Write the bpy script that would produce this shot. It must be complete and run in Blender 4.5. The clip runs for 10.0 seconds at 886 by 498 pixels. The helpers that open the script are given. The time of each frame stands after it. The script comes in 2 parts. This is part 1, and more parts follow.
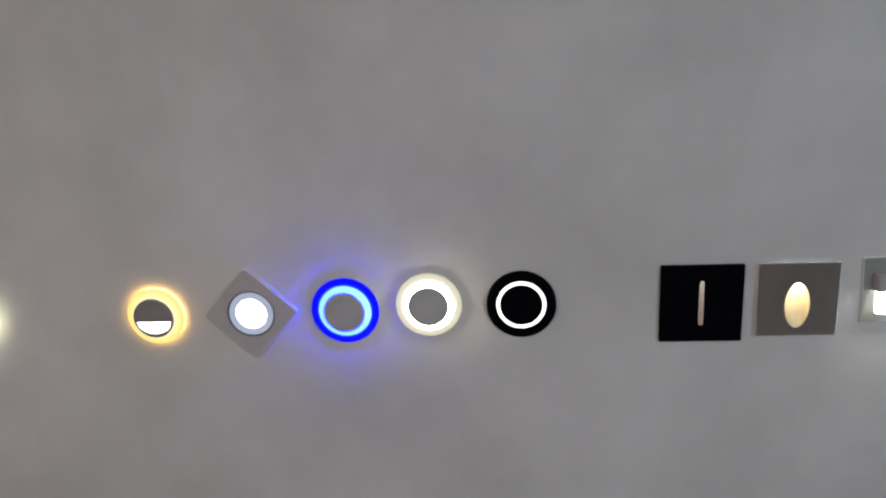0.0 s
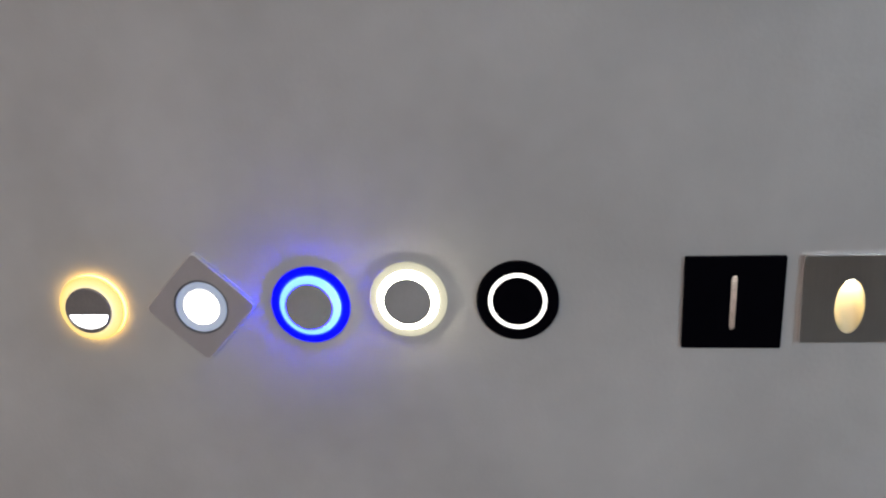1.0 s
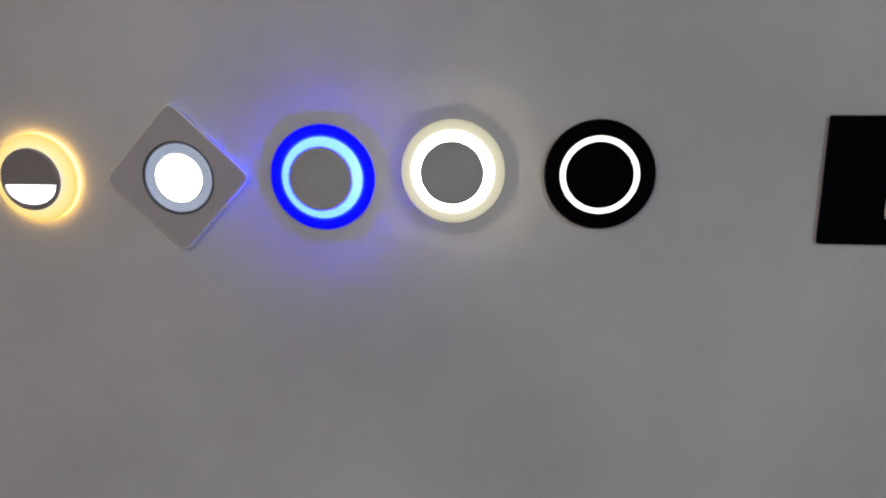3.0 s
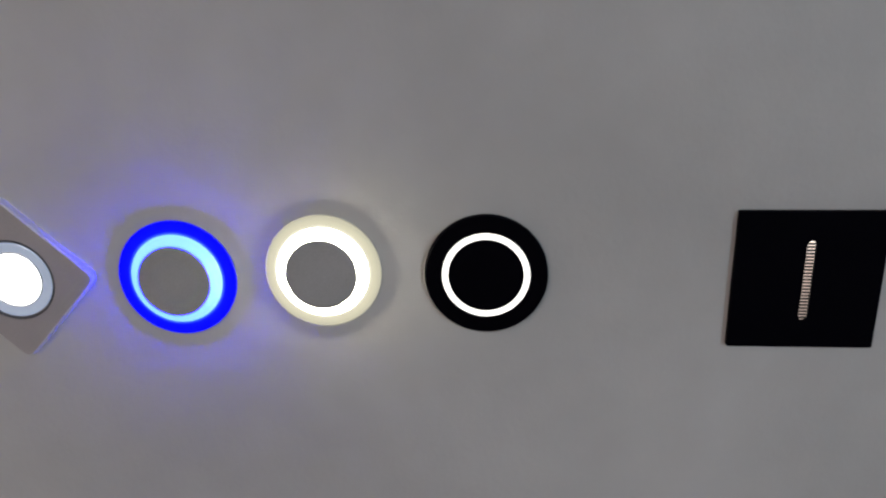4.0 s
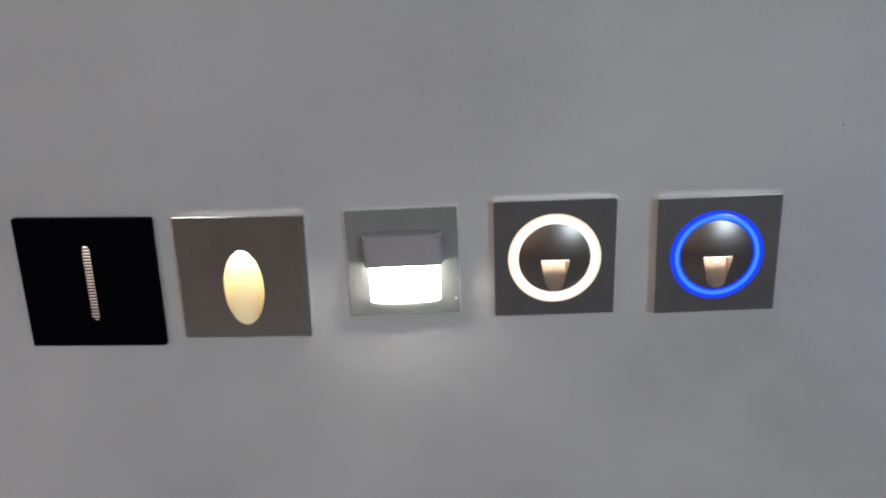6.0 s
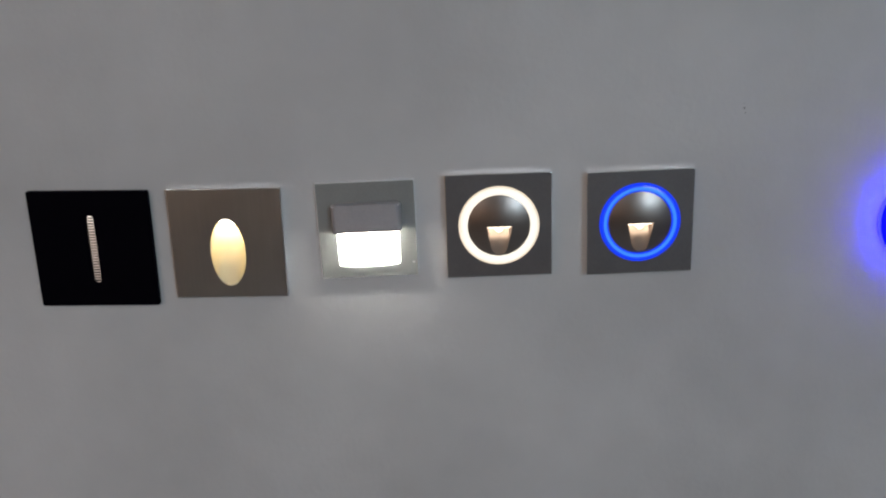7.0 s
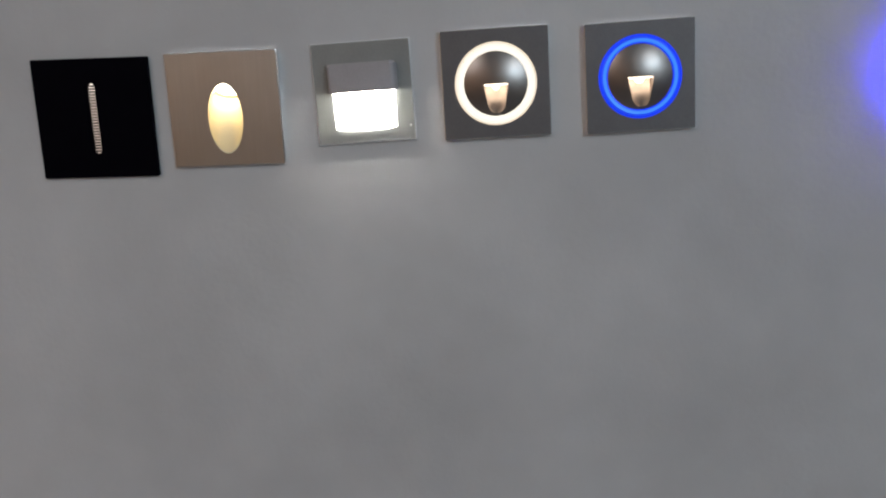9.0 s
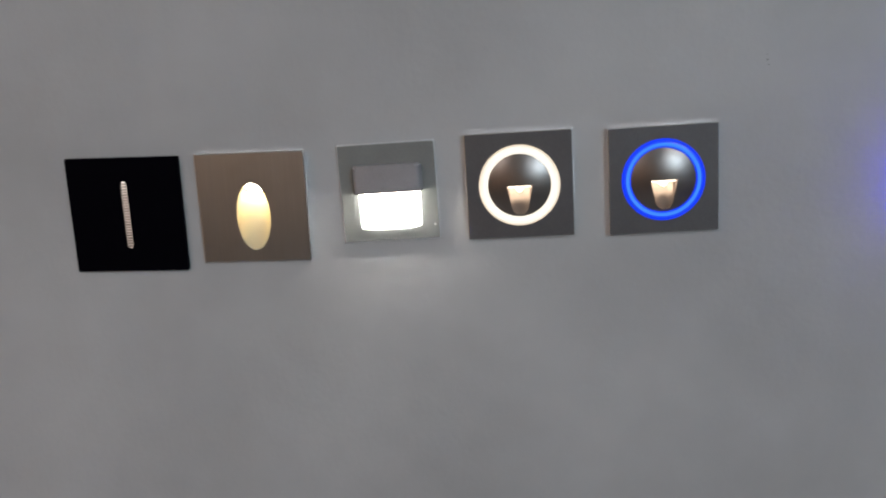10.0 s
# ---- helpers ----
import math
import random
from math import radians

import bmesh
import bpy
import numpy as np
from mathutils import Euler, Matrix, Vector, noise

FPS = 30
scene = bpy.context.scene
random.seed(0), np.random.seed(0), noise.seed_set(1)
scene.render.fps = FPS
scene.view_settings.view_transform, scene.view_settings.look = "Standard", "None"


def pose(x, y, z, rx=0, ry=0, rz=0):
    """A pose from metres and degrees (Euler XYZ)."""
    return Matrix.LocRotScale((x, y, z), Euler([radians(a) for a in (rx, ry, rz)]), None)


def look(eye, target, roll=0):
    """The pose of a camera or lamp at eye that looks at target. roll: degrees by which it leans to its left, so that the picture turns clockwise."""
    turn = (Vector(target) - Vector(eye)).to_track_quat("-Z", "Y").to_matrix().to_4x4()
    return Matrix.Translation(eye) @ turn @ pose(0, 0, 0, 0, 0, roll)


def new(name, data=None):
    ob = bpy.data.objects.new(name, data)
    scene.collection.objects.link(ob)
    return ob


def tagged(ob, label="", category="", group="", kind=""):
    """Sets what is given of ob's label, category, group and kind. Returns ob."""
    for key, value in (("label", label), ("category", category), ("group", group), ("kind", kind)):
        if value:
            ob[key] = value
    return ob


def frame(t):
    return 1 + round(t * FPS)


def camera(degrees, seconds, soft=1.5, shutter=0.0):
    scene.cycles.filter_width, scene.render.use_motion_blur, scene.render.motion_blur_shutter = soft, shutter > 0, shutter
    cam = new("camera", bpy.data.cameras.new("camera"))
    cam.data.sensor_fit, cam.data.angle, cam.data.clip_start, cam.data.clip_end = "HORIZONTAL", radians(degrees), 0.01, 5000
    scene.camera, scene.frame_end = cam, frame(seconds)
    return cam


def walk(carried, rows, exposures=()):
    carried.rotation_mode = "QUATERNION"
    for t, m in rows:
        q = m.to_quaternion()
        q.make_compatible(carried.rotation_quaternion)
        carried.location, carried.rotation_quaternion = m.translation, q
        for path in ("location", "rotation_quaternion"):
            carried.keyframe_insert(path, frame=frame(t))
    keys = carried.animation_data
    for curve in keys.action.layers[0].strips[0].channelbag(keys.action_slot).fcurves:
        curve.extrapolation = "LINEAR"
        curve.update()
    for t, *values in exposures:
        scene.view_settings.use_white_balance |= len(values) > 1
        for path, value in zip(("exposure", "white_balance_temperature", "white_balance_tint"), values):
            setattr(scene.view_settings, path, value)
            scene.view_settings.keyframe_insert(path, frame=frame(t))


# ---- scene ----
cam = camera(58.0, 10.0, soft=2.2)
PATH = [
    (0, (-0.201, -0.855, 0.333), (-0.389, 1.048, -0.253), -3.0),
    (0.3, (-0.201, -0.83, 0.304), (-0.407, 1.066, -0.298), -3.0),
    (0.5, (-0.198, -0.803, 0.271), (-0.418, 1.099, -0.308), -2.8),
    (0.8, (-0.195, -0.767, 0.246), (-0.414, 1.149, -0.285), -2.3),
    (1, (-0.183, -0.724, 0.27), (-0.41, 1.18, -0.298), -2.5),
    (1.3, (-0.184, -0.712, 0.25), (-0.427, 1.199, -0.29), -2.1),
    (1.5, (-0.203, -0.73, 0.217), (-0.458, 1.177, -0.33), -1.8),
    (1.8, (-0.205, -0.748, 0.189), (-0.476, 1.16, -0.346), -1.4),
    (2, (-0.209, -0.735, 0.17), (-0.471, 1.177, -0.358), -1.1),
    (2.2, (-0.206, -0.707, 0.133), (-0.472, 1.214, -0.356), -0.9),
    (3.3, (-0.254, -0.536, 0.101), (-0.451, 1.379, -0.442), -0.5),
    (3.5, (-0.24, -0.513, 0.116), (-0.422, 1.4, -0.437), -0.6),
    (3.8, (-0.212, -0.494, 0.136), (-0.385, 1.425, -0.397), -0.9),
    (4, (-0.189, -0.482, 0.184), (-0.337, 1.405, -0.463), -1.2),
    (4.3, (-0.14, -0.489, 0.204), (-0.262, 1.409, -0.416), -1.3),
    (4.5, (-0.112, -0.481, 0.228), (-0.197, 1.398, -0.452), -1.1),
    (4.8, (-0.037, -0.485, 0.232), (-0.092, 1.392, -0.458), -1.1),
    (5, (0.030, -0.481, 0.230), (-0.040, 1.395, -0.459), -1.3),
    (5.3, (0.111, -0.477, 0.215), (0.042, 1.4, -0.47), -1.4),
    (5.5, (0.157, -0.472, 0.209), (0.105, 1.4, -0.494), -1.2),
    (5.8, (0.211, -0.482, 0.205), (0.19, 1.398, -0.478), -0.3),
    (6, (0.235, -0.497, 0.193), (0.23, 1.394, -0.459), -0.4),
    (6.2, (0.245, -0.509, 0.192), (0.25, 1.391, -0.434), -0.3),
    (7.3, (0.27, -0.606, 0.144), (0.263, 1.318, -0.405), -0.7),
    (7.5, (0.274, -0.614, 0.109), (0.254, 1.319, -0.406), -0.9),
    (7.8, (0.28, -0.624, 0.068), (0.243, 1.321, -0.397), -1.3),
    (8, (0.285, -0.625, 0.062), (0.238, 1.32, -0.398), -1.2),
    (8.3, (0.29, -0.619, 0.042), (0.231, 1.335, -0.381), -1.4),
    (8.5, (0.291, -0.616, 0.043), (0.222, 1.334, -0.399), -1.6),
    (8.8, (0.294, -0.613, 0.032), (0.208, 1.339, -0.396), -1.8),
    (9, (0.295, -0.61, 0.025), (0.193, 1.341, -0.403), -1.9),
    (9.3, (0.286, -0.61, 0.017), (0.173, 1.347, -0.381), -1.8),
    (9.5, (0.289, -0.604, 0.035), (0.154, 1.349, -0.375), -1.8),
    (9.8, (0.29, -0.6, 0.069), (0.144, 1.351, -0.347), -1.8),
    (10, (0.295, -0.601, 0.103), (0.14, 1.344, -0.335), -2.0),
]
EXPOSURES = [(0, 0.14), (1, 0.11), (2, 0.08), (3.5, -0.09), (4.0, -0.03), (4.5, 0.06), (5, 0.14), (5.5, 0.2), (6.2, 0.13), (7.3, -0.03), (8.5, -0.03), (10, 0.0)]
walk(cam, [(t, look(e, a, r)) for t, e, a, r in PATH], EXPOSURES)

scene.cycles.blur_glossy = 0.0  # the polished plate edges throw sharp glints onto the wall

# ---- light: daylight from a window behind the camera, an added ceiling fill panel, the wall lights themselves ----
world = bpy.data.worlds.new("sky")
scene.world = world
world.use_nodes = True
wn = world.node_tree.nodes
sky = wn.new("ShaderNodeTexSky")
sky.sky_type, sky.sun_disc = "NISHITA", False
sky.sun_elevation, sky.sun_rotation = radians(35), radians(20)
world.node_tree.links.new(sky.outputs[0], wn["Background"].inputs[0])
wn["Background"].inputs[1].default_value = 0.12


def area_lamp(name, m, w, h, power, colour):
    data = bpy.data.lights.new(name, "AREA")
    data.shape, data.size, data.size_y, data.energy, data.color = "RECTANGLE", w, h, power, colour
    ob = new(name, data)
    ob.matrix_world = m
    return ob


area_lamp("window_light", look((1.82, -2.95, 0.90), (0.1, 0, -0.2)), 0.84, 0.56, 20.6, (0.65, 0.865, 1.0))
area_lamp("downlight_glow", look((1.6, -2.7, 1.272), (0.1, 0, -0.1)), 0.18, 0.18, 4.0, (1.0, 0.96, 0.92))
# fill for the left of the wall and the far wall
area_lamp("ceiling_fill_glow", look((-1.2, -2.3, 1.235), (-1.2, -2.2, 0)), 1.1, 0.5, 13.5, (1.0, 0.955, 0.94))


# ---- materials ----
def mat(name, colour, rough=0.5, metal=0.0, emit=None, strength=0.0, grain=0.0, grain_scale=60.0, stretch=(1, 1, 1),
        bump=0.0, bump_scale=400.0, rough_var=0.0, mottle=0.0, mottle_scale=6.0, coat=0.0, spec=0.5, aniso=0.0):
    """A principled material with fine grain, broad mottling and relief, in metres of the object's own space."""
    m = bpy.data.materials.new(name)
    m.use_nodes = True
    nt = m.node_tree
    b = nt.nodes["Principled BSDF"]
    b.inputs["Base Color"].default_value = (*colour, 1)
    b.inputs["Roughness"].default_value = rough
    b.inputs["Metallic"].default_value = metal
    b.inputs["Coat Weight"].default_value = coat
    b.inputs["Specular IOR Level"].default_value = spec
    if aniso:
        # upright brush marks spread a reflection sideways
        across = nt.nodes.new("ShaderNodeCombineXYZ")
        across.inputs[0].default_value = 1.0
        nt.links.new(across.outputs[0], b.inputs["Tangent"])
        b.inputs["Anisotropic"].default_value = aniso
    if emit:
        b.inputs["Emission Color"].default_value = (*emit, 1)
        b.inputs["Emission Strength"].default_value = strength
    if not (grain or bump or rough_var or mottle):
        return m
    co = nt.nodes.new("ShaderNodeTexCoord")
    mp = nt.nodes.new("ShaderNodeMapping")
    mp.inputs["Scale"].default_value = stretch
    nt.links.new(co.outputs["Object"], mp.inputs["Vector"])

    def tex(scale, detail=4.0, vec=None):
        n = nt.nodes.new("ShaderNodeTexNoise")
        n.inputs["Scale"].default_value, n.inputs["Detail"].default_value = scale, detail
        nt.links.new(vec or mp.outputs[0], n.inputs["Vector"])
        return n.outputs[0]

    def ramp(src, lo, hi):
        n = nt.nodes.new("ShaderNodeMapRange")
        n.inputs["From Min"].default_value, n.inputs["From Max"].default_value = 0.3, 0.7
        n.inputs["To Min"].default_value, n.inputs["To Max"].default_value = lo, hi
        nt.links.new(src, n.inputs["Value"])
        return n.outputs[0]

    if grain or mottle:
        a = ramp(tex(grain_scale), 1 - grain, 1 + grain)
        c = ramp(tex(mottle_scale, 3.0, co.outputs["Object"]), 1 - mottle, 1 + mottle)
        mul = nt.nodes.new("ShaderNodeMath")
        mul.operation = "MULTIPLY"
        nt.links.new(a, mul.inputs[0])
        nt.links.new(c, mul.inputs[1])
        mix = nt.nodes.new("ShaderNodeVectorMath")
        mix.operation = "SCALE"
        mix.inputs[0].default_value = colour
        nt.links.new(mul.outputs[0], mix.inputs["Scale"])
        nt.links.new(mix.outputs[0], b.inputs["Base Color"])
    if rough_var:
        nt.links.new(ramp(tex(grain_scale), rough - rough_var, rough + rough_var), b.inputs["Roughness"])
    if bump:
        bp = nt.nodes.new("ShaderNodeBump")
        bp.inputs["Strength"].default_value, bp.inputs["Distance"].default_value = 1.0, bump
        nt.links.new(tex(bump_scale, 5.0), bp.inputs["Height"])
        nt.links.new(bp.outputs[0], b.inputs["Normal"])
    return m


# the broad mottling puts soft patches of sheen into the wall's colour
PLASTER = mat("painted_plaster", (0.612, 0.595, 0.607), 0.55, grain=0.02, grain_scale=35, mottle=0.11, mottle_scale=5, bump=0.00027, bump_scale=190)
WALL_PAINT = mat("grey_wall_paint", (0.30, 0.29, 0.28), 0.7, grain=0.03, mottle=0.06, mottle_scale=1.5, bump=0.0006, bump_scale=150)
# paints of two unseen tones that shape what the metal plates mirror
UNSEEN_DARK = mat("unseen_dark_panel_paint", (0.12, 0.12, 0.125), 0.6, grain=0.05, mottle=0.08, mottle_scale=2)
UNSEEN_PALE = mat("unseen_pale_panel_paint", (0.42, 0.42, 0.425), 0.6, grain=0.03, mottle=0.06, mottle_scale=2)
CEILING_PAINT = mat("ceiling_paint", (0.62, 0.61, 0.6), 0.8, grain=0.03, mottle=0.04, mottle_scale=1.5)
FLOOR_GREY = mat("sealed_concrete", (0.30, 0.295, 0.29), 0.6, grain=0.12, grain_scale=9, mottle=0.15, mottle_scale=1.2, bump=0.0005, bump_scale=60)
WARM_PAINT = mat("beige_wall_paint", (0.62, 0.43, 0.28), 0.7, grain=0.03, mottle=0.06, mottle_scale=1.5, bump=0.0006, bump_scale=150)
BRUSHED = mat("brushed_steel", (0.64, 0.61, 0.585), 0.36, 1.0, aniso=0.7, grain=0.03, grain_scale=75, stretch=(9, 9, 0.25), rough_var=0.045, mottle=0.03, mottle_scale=40, bump=0.00001, bump_scale=200)
BLASTED = mat("matt_anodised_aluminium", (0.175, 0.162, 0.166), 0.5, 0.6, grain=0.06, grain_scale=900, mottle=0.05, mottle_scale=45, bump=0.00004, bump_scale=1800)
SATIN_GREY = mat("satin_grey_coating", (0.32, 0.325, 0.32), 0.4, 0.2, grain=0.05, grain_scale=700, mottle=0.05, mottle_scale=50, bump=0.00004, bump_scale=1500)
VISOR_GREY = mat("pale_visor_coating", (0.47, 0.445, 0.47), 0.42, 0.15, grain=0.05, grain_scale=700, mottle=0.05, mottle_scale=50, bump=0.00002, bump_scale=1500)
CAP_GREY = mat("cap_grey_metal", (0.46, 0.455, 0.475), 0.5, 0.1, grain=0.06, grain_scale=900, mottle=0.05, mottle_scale=45, bump=0.00004, bump_scale=1600)
DARK_CAP = mat("smoked_metal_cap", (0.30, 0.275, 0.28), 0.4, 0.2, grain=0.06, grain_scale=500, mottle=0.06, mottle_scale=50)
POLISHED = mat("polished_steel", (0.32, 0.28, 0.265), 0.33, 1.0, mottle=0.05, mottle_scale=70)
EDGE = mat("bright_cut_edge", (0.86, 0.85, 0.84), 0.18, 1.0, mottle=0.05, mottle_scale=60)
# pale rims; on plate and visor edges it paints the light they catch
PALE_RIM = mat("pale_rim_and_glint", (0.80, 0.79, 0.80), 0.35, 0.1, mottle=0.05, mottle_scale=60)
LINER = mat("satin_tan_liner", (0.43, 0.35, 0.30), 0.30, 0.8, mottle=0.08, mottle_scale=150)
PLASTIC = mat("pale_grey_plastic", (0.49, 0.445, 0.465), 0.42, 0.0, grain=0.03, grain_scale=500, mottle=0.04, mottle_scale=40, bump=0.00003, bump_scale=1200)
BASE_PLASTIC = mat("grey_base_plastic", (0.40, 0.39, 0.38), 0.5, grain=0.04, grain_scale=300)
BLACK = mat("satin_black_coating", (0.0016, 0.0013, 0.0036), 0.6, 0.0, grain=0.15, grain_scale=600, mottle=0.1, mottle_scale=60, spec=0.03)
CHROME = mat("chrome_trim", (0.3, 0.3, 0.32), 0.28, 1.0, grain=0.05, grain_scale=300)
SLAT = mat("dark_bronze_slat", (0.006, 0.004, 0.005), 0.45, 0.0, grain=0.1, grain_scale=400)
DARK_GROOVE = mat("dark_groove", (0.10, 0.10, 0.11), 0.5, grain=0.1, grain_scale=300)
FROSTED = mat("frosted_lens", (0.62, 0.68, 0.78), 0.3, emit=(0.50, 0.62, 0.9), strength=0.32, grain=0.03, grain_scale=200, coat=0.4)
# silvery metal with the lamp's warm light put into its colour
REFLECTOR = mat("warm_tinted_reflector", (0.94, 0.80, 0.53), 0.36, 0.2, mottle=0.03, mottle_scale=60)
DENT = mat("scuffed_plaster", (0.22, 0.21, 0.2), 0.8, grain=0.2, grain_scale=900)
WINDOW_WHITE = mat("white_window_paint", (0.7, 0.7, 0.68), 0.4, grain=0.03, mottle=0.04)


def glow(name, colour, strength, base=(0.7, 0.7, 0.7), rough=0.35, spec=0.3):
    """Lit acrylic: a pale frosted body that gives off light of one colour."""
    return mat(name, base, rough, emit=colour, strength=strength, grain=0.02, grain_scale=300, spec=spec)


AMBER_EDGE = glow("amber_lit_edge", (1.0, 0.57, 0.12), 5.5, (0.8, 0.7, 0.45))
PALE_EDGE = glow("pale_lit_edge", (1.0, 0.97, 0.60), 30.0, (0.8, 0.8, 0.7))
BLUE_EDGE = glow("blue_lit_edge", (0.001, 0.001, 1.0), 92.0, (0.02, 0.02, 0.5))
PALE = glow("pale_lit_acrylic", (1.0, 0.98, 0.72), 1.6, (0.8, 0.8, 0.7))
BLUE_WALL = glow("strong_blue_lit_acrylic", (0.001, 0.001, 1.0), 4.0, (0.003, 0.003, 0.3), spec=0.08)
VIOLET_FACE = glow("violet_lit_face", (0.16, 0.11, 1.0), 0.6, (0.2, 0.18, 0.25))
BLUE_LED = glow("blue_lit_cone", (0.0022, 0.0058, 1.0), 128.0, (0.3, 0.5, 0.8))
WHITE_RING = glow("white_lit_acrylic", (1.0, 0.97, 0.90), 1.7)
WHITE_CONE = glow("white_lit_cone", (1.0, 0.98, 0.74), 39.0)
COOL_WHITE = glow("cool_white_lit_lens", (0.95, 0.98, 1.0), 4.0)
Q_BORDER = glow("deep_blue_lit_border", (0.006, 0.05, 1.0), 0.8, (0.01, 0.03, 0.5), 0.22, 0.6)
LAMP_WHITE = glow("white_lit_diffuser", (1.0, 0.99, 0.88), 15.0)
STRIP_WHITE = glow("white_lit_strip", (1.0, 0.99, 0.88), 108.0)
WARM_LED = glow("warm_led", (1.0, 0.84, 0.66), 2.9)
GOLD_LED = glow("golden_led", (1.0, 0.92, 0.74), 9.0)
PANEL_GLOW = glow("ceiling_panel_diffuser", (1.0, 0.92, 0.84), 2.0)


def glow_graded(name, stops, strength, base, rough=0.35, spec=0.3, axis=(1, 0, 1), shift=0.0):
    """Lit acrylic whose own light fades with the distance from the lamps in it: stops of (metres, colour), counted
    from the middle of its light or, with one axis, along it."""
    m = glow(name, (1, 1, 1), strength, base, rough, spec)
    nt = m.node_tree
    co = nt.nodes.new("ShaderNodeTexCoord")
    keep = nt.nodes.new("ShaderNodeVectorMath")
    keep.operation = "MULTIPLY_ADD"
    keep.inputs[1].default_value = axis
    keep.inputs[2].default_value = [shift * a for a in axis]
    size = nt.nodes.new("ShaderNodeVectorMath")
    size.operation = "LENGTH"
    span = nt.nodes.new("ShaderNodeMapRange")
    span.inputs["From Min"].default_value, span.inputs["From Max"].default_value = stops[0][0], stops[-1][0]
    ramp = nt.nodes.new("ShaderNodeValToRGB")
    ramp.color_ramp.interpolation = "EASE"
    while len(ramp.color_ramp.elements) < len(stops):
        ramp.color_ramp.elements.new(0.5)
    for e, (r, colour) in zip(ramp.color_ramp.elements, stops):
        e.position = (r - stops[0][0]) / (stops[-1][0] - stops[0][0])
        e.color = (*colour, 1)
    nt.links.new(co.outputs["Object"], keep.inputs[0])
    nt.links.new(keep.outputs[0], size.inputs[0])
    nt.links.new(size.outputs["Value"], span.inputs["Value"])
    nt.links.new(span.outputs[0], ramp.inputs["Fac"])
    nt.links.new(ramp.outputs["Color"], nt.nodes["Principled BSDF"].inputs["Emission Color"])
    return m


AMBER = glow_graded("amber_lit_acrylic", ((0.0235, (1.0, 0.93, 0.62)), (0.0268, (1.0, 0.80, 0.32)), (0.0346, (0.90, 0.66, 0.16))), 0.95, (0.5, 0.42, 0.25))
BLUE_RIM = glow_graded("deep_blue_lit_acrylic", ((0.0300, (0.10, 0.26, 1.0)), (0.0328, (0.001, 0.003, 1.0)), (0.0398, (0.0005, 0.001, 0.86))), 1.05, (0.003, 0.003, 0.3), spec=0.08)
CREAM_RIM = glow_graded("cream_lit_acrylic", ((0.0296, (1.0, 0.98, 0.86)), (0.0328, (0.68, 0.64, 0.475)), (0.0384, (0.56, 0.53, 0.40))), 1.0, (0.045, 0.043, 0.035), spec=0.08)
WARM_RING = glow_graded("warm_white_lit_acrylic", ((0.0236, (1.0, 0.94, 0.82)), (0.0270, (1.0, 0.91, 0.76)), (0.0304, (0.70, 0.58, 0.44))), 1.08, (0.5, 0.48, 0.45))
Q_BLUE = glow_graded("sky_blue_lit_acrylic", ((0.0234, (0.002, 0.015, 0.75)), (0.0244, (0.003, 0.025, 0.85)), (0.0251, (0.04, 0.23, 1.0)), (0.0267, (0.045, 0.25, 1.0)), (0.0276, (0.003, 0.02, 0.62)), (0.0284, (0.003, 0.02, 0.6))), 0.95, (0.03, 0.12, 0.6), 0.22, 0.6)
SLOT_GLOW = glow_graded("rosy_white_lit_strip", ((0.0, (1.0, 0.86, 0.76)), (0.016, (0.72, 0.56, 0.48)), (0.054, (0.46, 0.36, 0.31))), 1.5, (0.2, 0.18, 0.17), axis=(0, 0, 1), shift=-0.0265)

# ---- building helpers: x along the wall, z up, h = how far a point stands out of the wall (towards -y) ----
def finish(name, bm, material, parent=None, label="", sharp=14):
    me = bpy.data.meshes.new(name)
    bmesh.ops.recalc_face_normals(bm, faces=bm.faces)
    bm.to_mesh(me)
    bm.free()
    for p in me.polygons:
        p.use_smooth = True
    me.set_sharp_from_angle(angle=radians(sharp))
    me.materials.append(material)
    ob = new(name, me)
    if parent:
        ob.parent = parent
    if label:
        tagged(ob, label)
    return ob


def part(name, bm, material, parent, label="", side=None, sharp=14):
    """One mesh under a thing or under a part; side: the material of its cut edges."""
    ob = finish(name, bm, material, parent, label, sharp)
    if side:
        ob.data.materials.append(side)
        for p in ob.data.polygons:
            if abs(p.normal.y) < 0.95 and p.center.y > -0.0062 and max(abs(p.center.x), abs(p.center.z)) > 0.036:
                p.material_index = 1
    return ob


def thing(name, x, z, turn, label, category, group=""):
    """The empty at a wall light's middle on the wall; turn: degrees, anticlockwise as seen from the room."""
    ob = new(name)
    ob.empty_display_size = 0.02
    ob.matrix_world = Matrix.Translation((x, 0, z)) @ Matrix.Rotation(radians(-turn), 4, "Y")
    return tagged(ob, label, category, group)


def box(x0, x1, y0, y1, z0, z1, bevel=0.0, segments=2):
    bm = bmesh.new()
    bmesh.ops.create_cube(bm, size=1)
    for v in bm.verts:
        v.co = Vector(((x0 + x1) / 2 + v.co.x * (x1 - x0), (y0 + y1) / 2 + v.co.y * (y1 - y0), (z0 + z1) / 2 + v.co.z * (z1 - z0)))
    if bevel:
        bmesh.ops.bevel(bm, geom=bm.edges[:], offset=bevel, segments=segments, affect="EDGES", profile=0.6)
    return bm


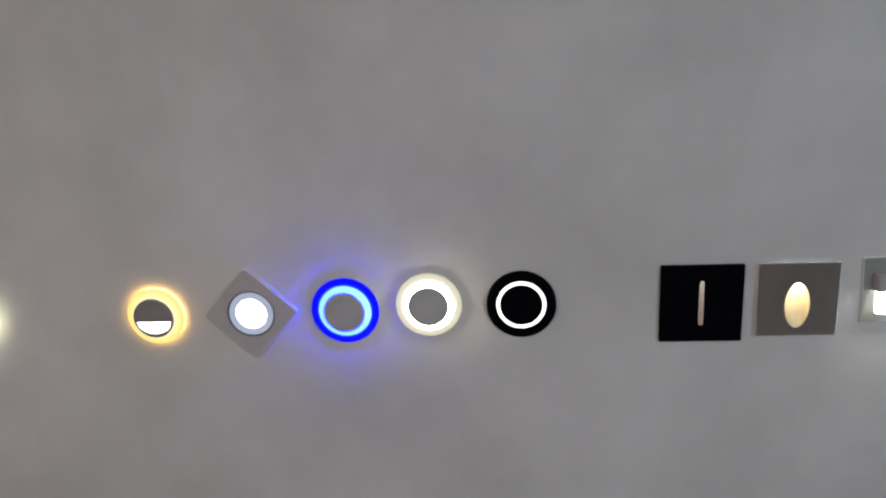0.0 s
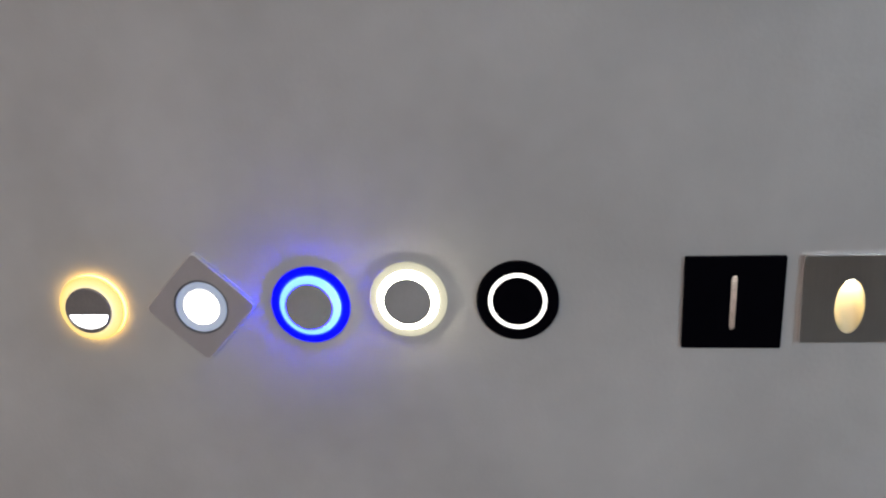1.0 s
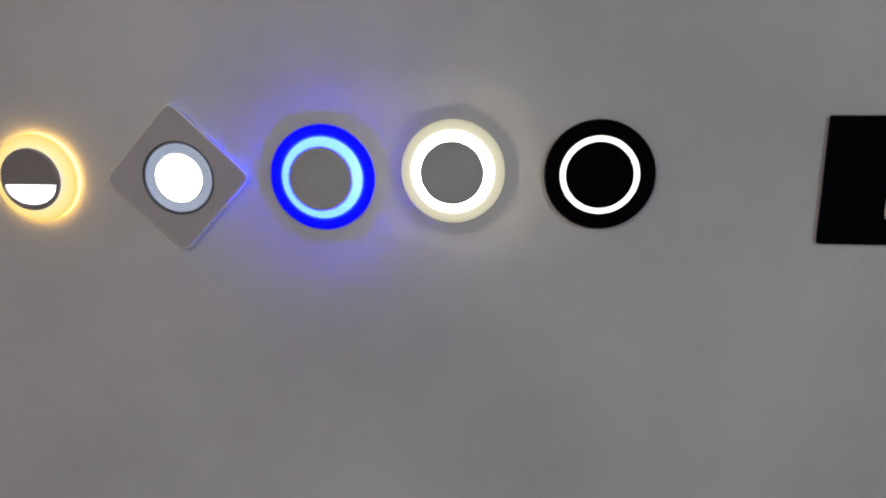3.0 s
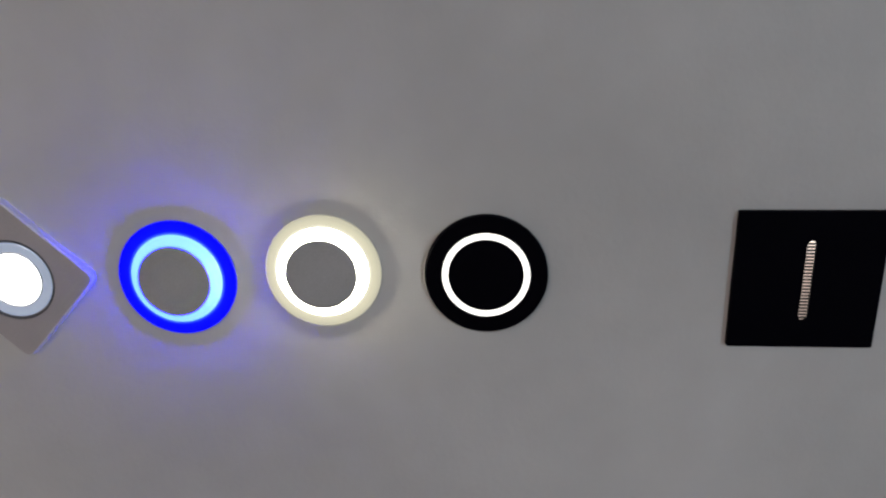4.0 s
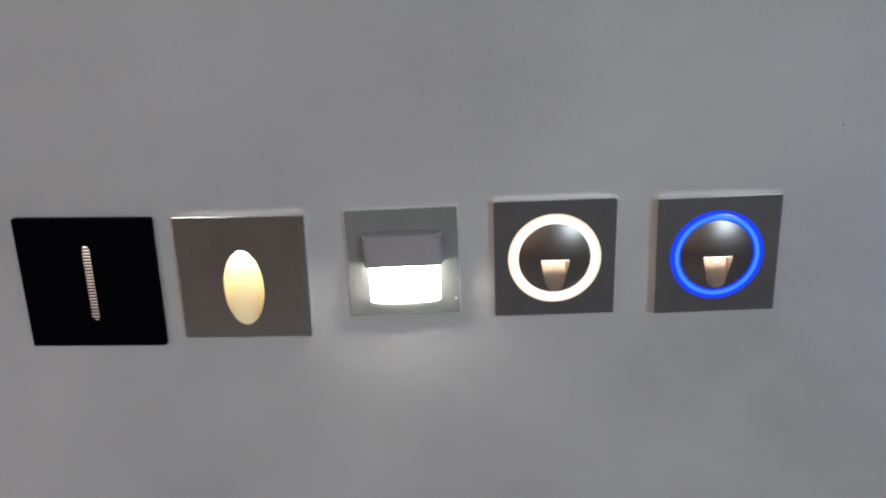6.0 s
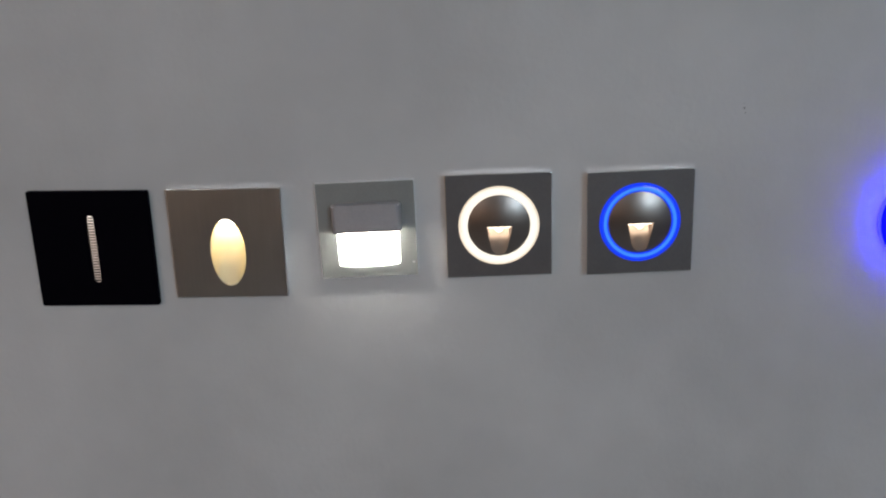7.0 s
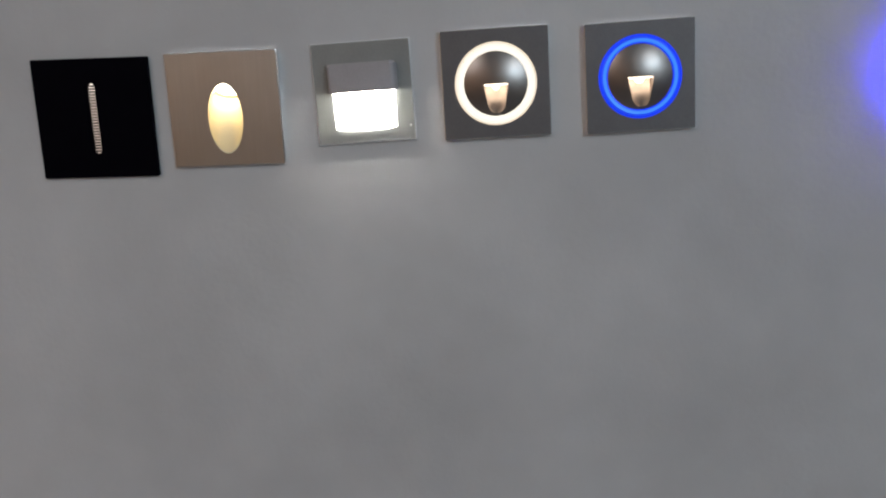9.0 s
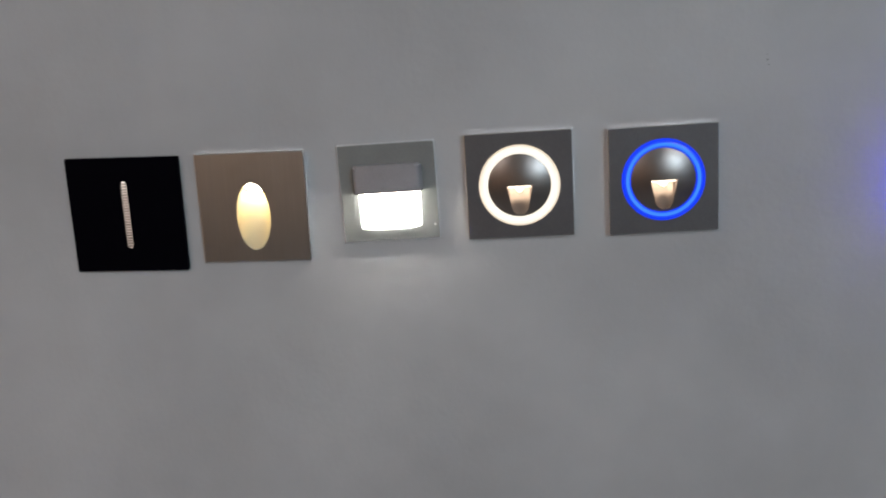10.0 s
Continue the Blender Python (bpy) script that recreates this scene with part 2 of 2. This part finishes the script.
def lathe(profile, cx=0.0, cz=0.0, n=72, closed=False):
    """Turns (radius, h) points about the axis out of the wall; radius 0 closes to a point."""
    bm = bmesh.new()
    rings = []
    for r, h in profile:
        if r <= 1e-6:
            rings.append([bm.verts.new((cx, -h, cz))])
        else:
            rings.append([bm.verts.new((cx + r * math.cos(2 * math.pi * i / n), -h, cz + r * math.sin(2 * math.pi * i / n))) for i in range(n)])
    pairs = list(zip(rings, rings[1:]))
    if closed:
        pairs.append((rings[-1], rings[0]))
    for a, b in pairs:
        for i in range(n):
            j = (i + 1) % n
            if len(a) == 1 and len(b) == 1:
                continue
            if len(a) == 1:
                bm.faces.new((a[0], b[i], b[j]))
            elif len(b) == 1:
                bm.faces.new((a[i], a[j], b[0]))
            else:
                bm.faces.new((a[i], a[j], b[j], b[i]))
    return bm


def disc(r, h0, h1, edge=0.0006, cx=0.0, cz=0.0, n=72):
    """A closed disc with an eased front edge."""
    return lathe([(0, h0), (r, h0), (r, h1 - edge), (r - edge * 0.3, h1 - edge * 0.3), (r - edge, h1), (0, h1)], cx, cz, n)


def ring(r0, r1, h0, h1, edge=0.0004, n=72):
    """A closed flat ring with eased front edges."""
    return lathe([(r0, h0), (r1, h0), (r1, h1 - edge), (r1 - edge, h1), (r0 + edge, h1), (r0, h1 - edge)], n=n, closed=True)


def outline_rounded(w, h, r, n=6):
    pts = []
    for cx, cz, a0 in ((w / 2 - r, h / 2 - r, 0), (-w / 2 + r, h / 2 - r, 90), (-w / 2 + r, -h / 2 + r, 180), (w / 2 - r, -h / 2 + r, 270)):
        for i in range(n + 1):
            a = radians(a0 + 90 * i / n)
            pts.append((cx + r * math.cos(a), cz + r * math.sin(a)))
    return pts


def slab(pts, h0, h1, edge=0.0):
    """A solid of one outline (x, z) between two heights, with an eased front edge."""
    bm = bmesh.new()
    mx, mz = sum(p[0] for p in pts) / len(pts), sum(p[1] for p in pts) / len(pts)
    big = max(math.hypot(p[0] - mx, p[1] - mz) for p in pts)
    levels = [(h0, 0.0)] + ([(h1 - edge, 0.0), (h1 - edge * 0.3, edge * 0.3), (h1, edge)] if edge else [(h1, 0.0)])
    rows = []
    for h, inset in levels:
        k = 1 - inset / big * 1.3
        rows.append([bm.verts.new((mx + (x - mx) * k, -h, mz + (z - mz) * k)) for x, z in pts])
    for a, b in zip(rows, rows[1:]):
        for i in range(len(pts)):
            j = (i + 1) % len(pts)
            bm.faces.new((a[i], a[j], b[j], b[i]))
    bm.faces.new(rows[0])
    bm.faces.new(list(reversed(rows[-1])))
    bmesh.ops.recalc_face_normals(bm, faces=bm.faces)
    return bm


def carve(bm, cutters):
    """The solid bm less the solid cutters."""
    temps = []
    for solid in [bm, *cutters]:
        bmesh.ops.recalc_face_normals(solid, faces=solid.faces)
        me = bpy.data.meshes.new("temp")
        solid.to_mesh(me)
        solid.free()
        temps.append(new("temp", me))
    for c in temps[1:]:
        mod = temps[0].modifiers.new("cut", "BOOLEAN")
        mod.operation, mod.solver, mod.object = "DIFFERENCE", "EXACT", c
    me = bpy.data.meshes.new_from_object(temps[0].evaluated_get(bpy.context.evaluated_depsgraph_get()))
    out = bmesh.new()
    out.from_mesh(me)
    for t in temps:
        old = t.data
        bpy.data.objects.remove(t)
        bpy.data.meshes.remove(old)
    bpy.data.meshes.remove(me)
    return out


def ellipse(a, b, cx=0.0, cz=0.0, n=64):
    return [(cx + a * math.cos(2 * math.pi * i / n), cz + b * math.sin(2 * math.pi * i / n)) for i in range(n)]


# ---- the room ----
X0, X1, YB, Z0, Z1 = -2.4, 2.4, -3.0, -1.3, 1.3


def structure(name, bm, material, label, category):
    return tagged(finish(name, bm, material), label, category, kind="structure")


north = box(X0, X1, 0, 0.14, Z0, Z1)
north = carve(north, [disc(0.032, -0.05, 0.02, 0, x, z, 32) for x, z in ((0.0, 0.0), (0.1020, -0.002), (0.306, 0.0175), (0.4118, 0.0195))])
wall_north = structure("wall_north", north, PLASTER, "pale grey painted plaster wall with a fine stipple", "wall")
structure("floor", box(X0, X1, YB, 0, Z0 - 0.1, Z0), FLOOR_GREY, "plain grey sealed concrete floor of the showroom", "floor")
structure("ceiling", box(X0, X1, YB, 0, Z1, Z1 + 0.1), CEILING_PAINT, "plain painted ceiling above the display wall", "ceiling")
# out of view; its beige is chosen to throw warm light leftwards
structure("wall_west", box(X0 - 0.12, X0, YB, 0.14, Z0, Z1), WARM_PAINT, "unseen plain side wall, coloured beige to bounce warm light", "wall")
structure("wall_east", box(X1, X1 + 0.12, YB, 0.14, Z0, Z1), WALL_PAINT, "plain grey painted side wall", "wall")
south = carve(box(X0, X1, YB - 0.14, YB, Z0, Z1), [box(1.35, 2.29, YB - 0.3, YB + 0.2, 0.56, 1.24)])
structure("wall_south", south, WARM_PAINT, "beige painted wall with a window opening", "wall")
# added panels, never in view, only to be mirrored in the steel
structure("trim_unseen_dark", box(X0, X1, YB, YB + 0.02, -0.85, -0.5), UNSEEN_DARK, "unseen dark grey panel, added for the reflections in the metal", "trim")
structure("trim_unseen_low", box(X0, 0.30, YB, YB + 0.02, Z0, -0.852), UNSEEN_DARK, "unseen lower dark grey panel, added for the reflections in the metal", "trim")
structure("trim_unseen_pale", box(0.302, X1, YB, YB + 0.02, Z0, -0.852), UNSEEN_PALE, "unseen light grey panel, added to brighten reflections in the metal", "trim")
win = tagged(new("window_1"), "white painted window frame in the far wall", "window", kind="structure")
for x0, x1, z0, z1 in ((1.35, 1.40, 0.56, 1.24), (2.24, 2.29, 0.56, 1.24), (1.40, 2.24, 0.56, 0.61), (1.40, 2.24, 1.19, 1.24), (1.81, 1.84, 0.61, 1.19)):
    part("window_frame", box(x0, x1, YB - 0.10, YB - 0.05, z0, z1, 0.004), WINDOW_WHITE, win)
# unseen lamp, added to even out the light from the left
panel = tagged(new("ceiling_fill"), "unseen flat lit ceiling panel with a white frame, added as fill", "lamp")
panel.location = (-1.2, -2.3, Z1)
part("frame", carve(box(-0.6, 0.6, -0.3, 0.3, -0.04, 0), [box(-0.56, 0.56, -0.26, 0.26, -0.1, -0.02)]), WINDOW_WHITE, panel)
part("diffuser", box(-0.559, 0.559, -0.259, 0.259, -0.030, -0.021), PANEL_GLOW, panel)
spot = tagged(new("downlight"), "small round lit spot lamp in the ceiling", "lamp")
spot.location = (1.6, -2.7, Z1)
for nm, rr0, rr1, d, mt in (("bezel", 0.085, 0.105, 0.012, WINDOW_WHITE), ("lens", 0.0, 0.084, 0.006, PANEL_GLOW)):
    b = ring(rr0, rr1, 0.0, d) if rr0 else disc(rr1, 0.0, d)
    for v in b.verts:
        v.co = Vector((v.co.x, v.co.z, v.co.y))
    part(nm, b, mt, spot)
# small scuffs in the paint
for dx, dz, r in ((0, 0, 0.0006), (0.0010, -0.0034, 0.0004), (-0.0005, 0.0036, 0.0003)):
    b = lathe([(r, 0.0), (r * 0.8, 0.0003), (0, 0.0004)], n=9)
    for v in b.verts:
        v.co.x *= 1.25 + 0.3 * math.sin(v.co.z * 4000)
    o = part("scuff", b, DENT, wall_north)
    o.location = (0.484 + dx, 0, 0.102 + dz)


# ---- the wall lights, along the row ----
def eyelid_light(x, z, r, cap_r, acrylic, edge, cap_mat, label, moon=True, name="round_wall_light"):
    """A lit acrylic disc flat on the wall with a metal cap, whose lower half may be an open lit eyelid."""
    t = thing(name, x, z, 0, label, "wall light", "wall lights in the row")
    face = part("acrylic_ring", lathe([(0, 0.0044), (r, 0.0044), (r - 0.0006, 0.0052), (r - 0.0018, 0.0057), (cap_r + 0.0028, 0.0062), (cap_r - 0.001, 0.0106), (0, 0.0106)]), acrylic, t, "glowing acrylic ring")
    part("edge_band", lathe([(0, 0.0), (r - 0.0003, 0.0), (r - 0.0003, 0.0043), (0, 0.0043)]), edge, face, "bright lit edge")
    cap = disc(cap_r, 0.0106, 0.0130, 0.0012)
    if moon:
        pts = [(-cap_r * 0.86 * math.cos(a), -0.0040 - 0.0155 * math.sin(a)) for a in [math.pi * i / 28 for i in range(29)]]
        cap = carve(cap, [slab(pts, 0.0096, 0.03)])
        inner = [(px * 0.985, -0.0041 + (pz + 0.0040) * 0.98) for px, pz in pts]
    c = part("cap", cap, cap_mat, t, "grey metal cap" if moon else "violet lit face")
    if moon:
        part("half_moon_lens", slab(inner, 0.0096, 0.0112), COOL_WHITE, c, "white lit half-moon lens")
    return t


eyelid_light(-0.872, -0.003, 0.0345, 0.0240, PALE, PALE_EDGE, DARK_CAP, "round wall light with a pale white glowing ring on the wall")
eyelid_light(-0.6310, -0.0040, 0.0346, 0.0243, AMBER, AMBER_EDGE, DARK_CAP, "round wall light with an amber glowing ring and half-moon eyelid")
eyelid_light(0.630, 0.019, 0.0365, 0.0310, BLUE_WALL, BLUE_EDGE, VIOLET_FACE, "round wall light with a strong blue glow and violet face", moon=False)


def diamond_light(x, z):
    t = thing("diamond_wall_light", x, z, 46.6, "pale grey plastic square light hung as a diamond, white lens lit", "wall light", "wall lights in the row")
    pl = carve(slab([(px - 0.0006, pz + 0.0006) for px, pz in outline_rounded(0.0822, 0.0822, 0.0054)], 0.0, 0.0060, 0.0012), [disc(0.0284, 0.0020, 0.03, 0)])
    # the pale chamfer is a painted edge highlight
    part("plate", pl, PLASTIC, t, "pale plastic plate", PALE_RIM)
    part("groove", lathe([(0.0277, 0.0020), (0.0283, 0.0020), (0.0283, 0.0050), (0.0277, 0.0050)], closed=True), DARK_GROOVE, t, "dark gap round the lens")
    part("trim_ring", lathe([(0.0266, 0.0028), (0.0276, 0.0028), (0.0276, 0.0056), (0.0272, 0.0061), (0.0267, 0.0056)], closed=True), CHROME, t, "thin chrome ring")
    lens = part("lens_ring", lathe([(0.0190, 0.0028), (0.0262, 0.0028), (0.0262, 0.0052), (0.0254, 0.0056), (0.0204, 0.0046), (0.0190, 0.0040)], closed=True), FROSTED, t, "bluish frosted lens rim")
    part("lens_rim", lathe([(0.0186, 0.0040), (0.0197, 0.0040), (0.0196, 0.0050), (0.0190, 0.0053), (0.0186, 0.0049)], closed=True), PALE_RIM, lens, "thin pale rim")
    part("lit_lens", lathe([(0.0189, 0.0029), (0.0189, 0.0038), (0.0150, 0.0046), (0.0080, 0.0050), (0, 0.0051)]), COOL_WHITE, lens, "white lit lens")
    return t


diamond_light(-0.5145, -0.0028)


def halo_light(x, z, r, rim, cone, ring_r, cap_r, label):
    """A round light on a thin base: a lit flat rim, a brighter lit cone and a raised grey cap."""
    t = thing("round_wall_light", x, z, 0, label, "wall light", "wall lights in the row")
    part("base", disc(r - 0.0004, 0.0, 0.0020, 0.0003), BASE_PLASTIC, t, "grey plastic base")
    part("rim", lathe([(ring_r - 0.001, 0.0020), (r, 0.0020), (r, 0.0028), (r - 0.0006, 0.0033), (ring_r, 0.0038), (ring_r - 0.001, 0.0037)], closed=True), rim, t, "lit acrylic rim")
    part("lit_ring", lathe([(cap_r - 0.004, 0.0021), (ring_r - 0.0012, 0.0021), (ring_r - 0.0002, 0.0040), (cap_r + 0.0006, 0.0084), (cap_r - 0.002, 0.0088), (cap_r - 0.004, 0.0088)], closed=True), cone, t, "bright lit ring")
    part("cap", disc(cap_r, 0.0084, 0.0098, 0.0006), CAP_GREY, t, "flat grey metal cap")
    return t


halo_light(-0.4028, -0.0016, 0.0398, BLUE_RIM, BLUE_LED, 0.0308, 0.0243, "round wall light with a blue rim and bright ring")
halo_light(-0.3050, 0.0038, 0.0382, CREAM_RIM, WHITE_CONE, 0.0303, 0.0235, "round wall light with a cream rim and white ring")


def black_round(x, z):
    t = thing("round_wall_light", x, z, 0, "round black wall light with a thin white lit ring", "wall light", "wall lights in the row")
    part("bezel", ring(0.0280, 0.0394, 0.0, 0.0060, 0.0012), BLACK, t, "black bezel")
    part("lit_ring", ring(0.0240, 0.0281, 0.0005, 0.0056, 0.0003), WHITE_RING, t, "white lit ring")
    part("cap", disc(0.0241, 0.0005, 0.0061, 0.0006), BLACK, t, "black centre cap")
    return t


black_round(-0.1993, 0.0028)


def louvre_slat(w):
    """A thin blade that slopes down into the slot."""
    bm = box(-w / 2, w / 2, -0.0042, -0.0030, -0.00068, 0.00068)
    for v in bm.verts:
        v.co.z -= (v.co.y + 0.0042) * 0.2
    return bm


def louvre_light(x, z):
    t = thing("square_wall_light", x, z, 0, "square black wall light with a ribbed lit slot", "wall light", "wall lights in the row")
    w, h = 0.0058, 0.0530
    pl = carve(slab(outline_rounded(0.0902, 0.0902, 0.0012), 0.0, 0.0045, 0.0007), [slab(outline_rounded(w, h, w / 2 - 0.0001), -0.01, 0.02)])
    part("plate", pl, BLACK, t, "satin black plate")
    part("diffuser", slab(outline_rounded(w - 0.0002, h - 0.0002, 0.003), 0.0010, 0.0026), SLOT_GLOW, t, "rosy white lit strip")
    slat = None
    n = 24
    for i in range(n):
        zz = (i - (n - 1) / 2) * (h - 0.004) / (n - 1)
        if slat is None:
            slat = part("slat", louvre_slat(w), SLAT, t)
            slat.location.z = zz
        else:
            o = new("slat", slat.data)
            o.parent = t
            o.location.z = zz
    return t


louvre_light(0.0, 0.0)


def scoop_light(x, z):
    t = thing("square_wall_light", x, z, 0.6, "square brushed steel wall light with an oval lit scoop", "wall light", "wall lights in the row")
    ex, ez, a, b = -0.0003, -0.007, 0.0132, 0.0261
    pl = carve(slab(outline_rounded(0.0850, 0.0850, 0.0008), 0.0, 0.0062, 0.0005), [slab(ellipse(a, b, ex, ez), -0.02, 0.03)])
    part("plate", pl, BRUSHED, t, "brushed steel plate", EDGE)
    # a bore that runs up and into the wall at 30 degrees, so that it meets the plate in a tall oval
    n, m, far = 64, 18, 0.0262
    lean, face = radians(30), 0.0054
    ahead, below = Vector((0, math.sin(lean), math.cos(lean))), Vector((0, math.cos(lean), -math.sin(lean)))
    mid = Vector((ex, -face, ez))
    bm = bmesh.new()
    rows = []
    for i in range(n):
        q = 2 * math.pi * i / n
        near = -math.sin(q) * a / math.tan(lean)
        rows.append([bm.verts.new(mid + Vector((a * math.cos(q), 0, 0)) + below * (a * math.sin(q)) + ahead * (near + (far - near) * k / m)) for k in range(m + 1)])
    for i in range(n):
        p, q = rows[i], rows[(i + 1) % n]
        for k in range(m):
            bm.faces.new((p[k], p[k + 1], q[k + 1], q[k]))
    sc = part("scoop", bm, REFLECTOR, t, "lit scoop, metal tinted like its warm light", sharp=80)
    seat = Matrix.Translation(mid + ahead * far) @ Matrix.Rotation(radians(90) - lean, 4, "X")
    lens_seat = lathe([(0.0, -0.001), (0.0135, -0.001), (0.0135, 0.0006), (0.0108, 0.0010), (0.0100, 0.0004), (0.0, 0.0004)], n=40)
    lens_seat.transform(seat)
    part("lamp_seat", lens_seat, REFLECTOR, sc, "seat of the lamp, tinted like its warm light", sharp=40)
    led = lathe([(0.0096, 0.0005), (0.0096, 0.0012), (0.0070, 0.0028), (0.0035, 0.0036), (0, 0.0038)], n=40)
    led.transform(seat)
    part("led", led, GOLD_LED, sc, "round golden lamp lens", sharp=60)
    return t


scoop_light(0.1023, 0.0042)


def visor_light(x, z):
    t = thing("square_wall_light", x, z, 2.2, "square grey wall light with a visor over a white diffuser", "wall light", "wall lights in the row")
    # the plate's bright edge line is painted with the pale side material
    part("plate", slab(outline_rounded(0.0748, 0.0755, 0.0008), 0.0, 0.0030, 0.0009), SATIN_GREY, t, "thin satin grey plate", PALE_RIM)
    pts = [(-0.0262, -0.0028)]
    for cx, sgn, a0 in ((-0.0214, -1, 180), (0.0222, 1, 90)):
        for i in range(9):
            q = radians(a0 - 90 * i / 8)
            pts.append((cx + 0.0032 * math.cos(q), -0.0100 - 0.0032 * math.sin(q)))
    pts.append((0.0266, -0.0028))
    bm = bmesh.new()
    lo = [bm.verts.new((px, py, 0.0006)) for px, py in pts]
    hi = [bm.verts.new((px, py, 0.0219)) for px, py in pts]
    for i in range(len(pts)):
        j = (i + 1) % len(pts)
        bm.faces.new((lo[i], lo[j], hi[j], hi[i]))
    bm.faces.new(lo)
    top = bm.faces.new(hi)
    bmesh.ops.bevel(bm, geom=list(top.edges), offset=0.0018, segments=2, affect="EDGES")
    visor = part("visor", bm, VISOR_GREY, t, "rounded grey visor")
    # the bevel is painted pale, as if lit from above
    visor.data.materials.append(PALE_RIM)
    for p in visor.data.polygons:
        if 0.2 < p.normal.z < 0.97:
            p.material_index = 1
    arc = [(0.0004 + 0.0229 * math.cos(q), -0.0260 + 0.0020 * math.sin(q)) for q in [math.pi + math.pi * i / 20 for i in range(21)]]
    part("diffuser", slab([(-0.0230, 0.0005), *arc, (0.0238, 0.0005)], 0.0031, 0.0046, 0.0008), LAMP_WHITE, t, "white lit diffuser")
    part("lamp_strip", box(-0.0170, 0.0174, -0.0124, -0.0060, -0.0007, 0.0010, 0.0002), STRIP_WHITE, visor, "white lit strip under the visor")
    part("screw", disc(0.0009, 0.0030, 0.0036, 0.0002, 0.0337, -0.0265, 16), PALE_RIM, t, "tiny pale screw head")
    return t


visor_light(0.2075, 0.0133)


def dome_light(x, z, turn, light, border, label):
    """A square plate with a lit ring round a polished dome, in which a small scoop is cut below the middle."""
    t = thing("square_wall_light", x, z, turn, label, "wall light", "wall lights in the row")
    pl = carve(slab(outline_rounded(0.0795, 0.0795, 0.0008), 0.0, 0.0062, 0.0005), [disc(0.0304, 0.0035, 0.03, 0), disc(0.025, -0.01, 0.02, 0)])
    part("plate", pl, BLASTED, t, "matt grey aluminium plate", EDGE)
    part("lit_ring", lathe([(0.0236, 0.0035), (0.0283, 0.0035), (0.0283, 0.0066), (0.0270, 0.0070), (0.0242, 0.0067), (0.0236, 0.0060)], closed=True), light, t, "lit acrylic ring")
    part("ring_border", lathe([(0.0285, 0.0035), (0.0303, 0.0035), (0.0303, 0.0062), (0.0299, 0.0066), (0.0285, 0.0066)], closed=True), border, t, "outer edge of the lit ring")
    rad, top = 0.0237, 0.0040
    ball = (rad * rad + top * top) / (2 * top)
    prof = [(0, -0.012), (rad, -0.012), (rad, 0.0058)]
    prof += [(rad * (1 - i / 16), 0.0058 + top - ball + math.sqrt(ball * ball - (rad * (1 - i / 16)) ** 2)) for i in range(1, 16)] + [(0, 0.0058 + top)]
    w = 0.0088
    out = [(-w * 1.14, 0.0), (w * 1.14, 0.0), (w * 1.06, -0.004), (w * 0.96, -0.008)] + [(w * 0.84 * math.cos(q), -0.0125 - 0.0095 * math.sin(q)) for q in [math.pi * i / 16 for i in range(17)]] + [(-w * 0.96, -0.008), (-w * 1.06, -0.004)]
    cut = bmesh.new()
    fr = [cut.verts.new((px, -0.04, pz)) for px, pz in out]
    bk = [cut.verts.new((px * 0.92, 0.0060 + (-pz / 0.022) * -0.0155, pz)) for px, pz in out]
    for i in range(len(out)):
        j = (i + 1) % len(out)
        cut.faces.new((fr[i], fr[j], bk[j], bk[i]))
    cut.faces.new(fr)
    cut.faces.new(bk)
    dome = part("dome", carve(lathe(prof, n=64), [cut]), POLISHED, t, "polished steel dome with a scoop")
    tray = bmesh.new()
    rows = []
    for i in range(17):
        zz = -0.0006 - 0.0208 * i / 16
        half = (w * (0.96 + 0.012 * zz / 0.001) if zz > -0.0125 else w * 0.79 * math.sqrt(max(0.02, 1 - ((zz + 0.0125) / 0.0092) ** 2)))
        rows.append([tray.verts.new((half * j / 6, 0.0054 - (-zz / 0.022) * 0.0150 - 0.0032 * (half / w) * (j / 6) ** 2, zz)) for j in range(-6, 7)])
    for p, q in zip(rows, rows[1:]):
        for j in range(12):
            tray.faces.new((p[j], p[j + 1], q[j + 1], q[j]))
    part("liner", tray, LINER, dome, "satin tan liner", sharp=80)
    part("led", box(-0.0086, 0.0086, -0.0077, 0.0030, -0.0013, -0.0003, 0.0003), WARM_LED, dome, "warm lamp in the scoop")
    part("lens", lathe([(0, -0.0030), (0.0026, -0.0030), (0.0026, 0.0064), (0.0017, 0.0074), (0, 0.0078)], 0, -0.0022, 20), WARM_LED, dome, "small lit lamp lens")
    return t


dome_light(0.3065, 0.0167, 1.7, WARM_RING, WARM_RING, "square grey wall light with a warm white ring round a dome")
dome_light(0.4120, 0.0184, 2.2, Q_BLUE, Q_BORDER, "square grey wall light with a blue ring round a dome")
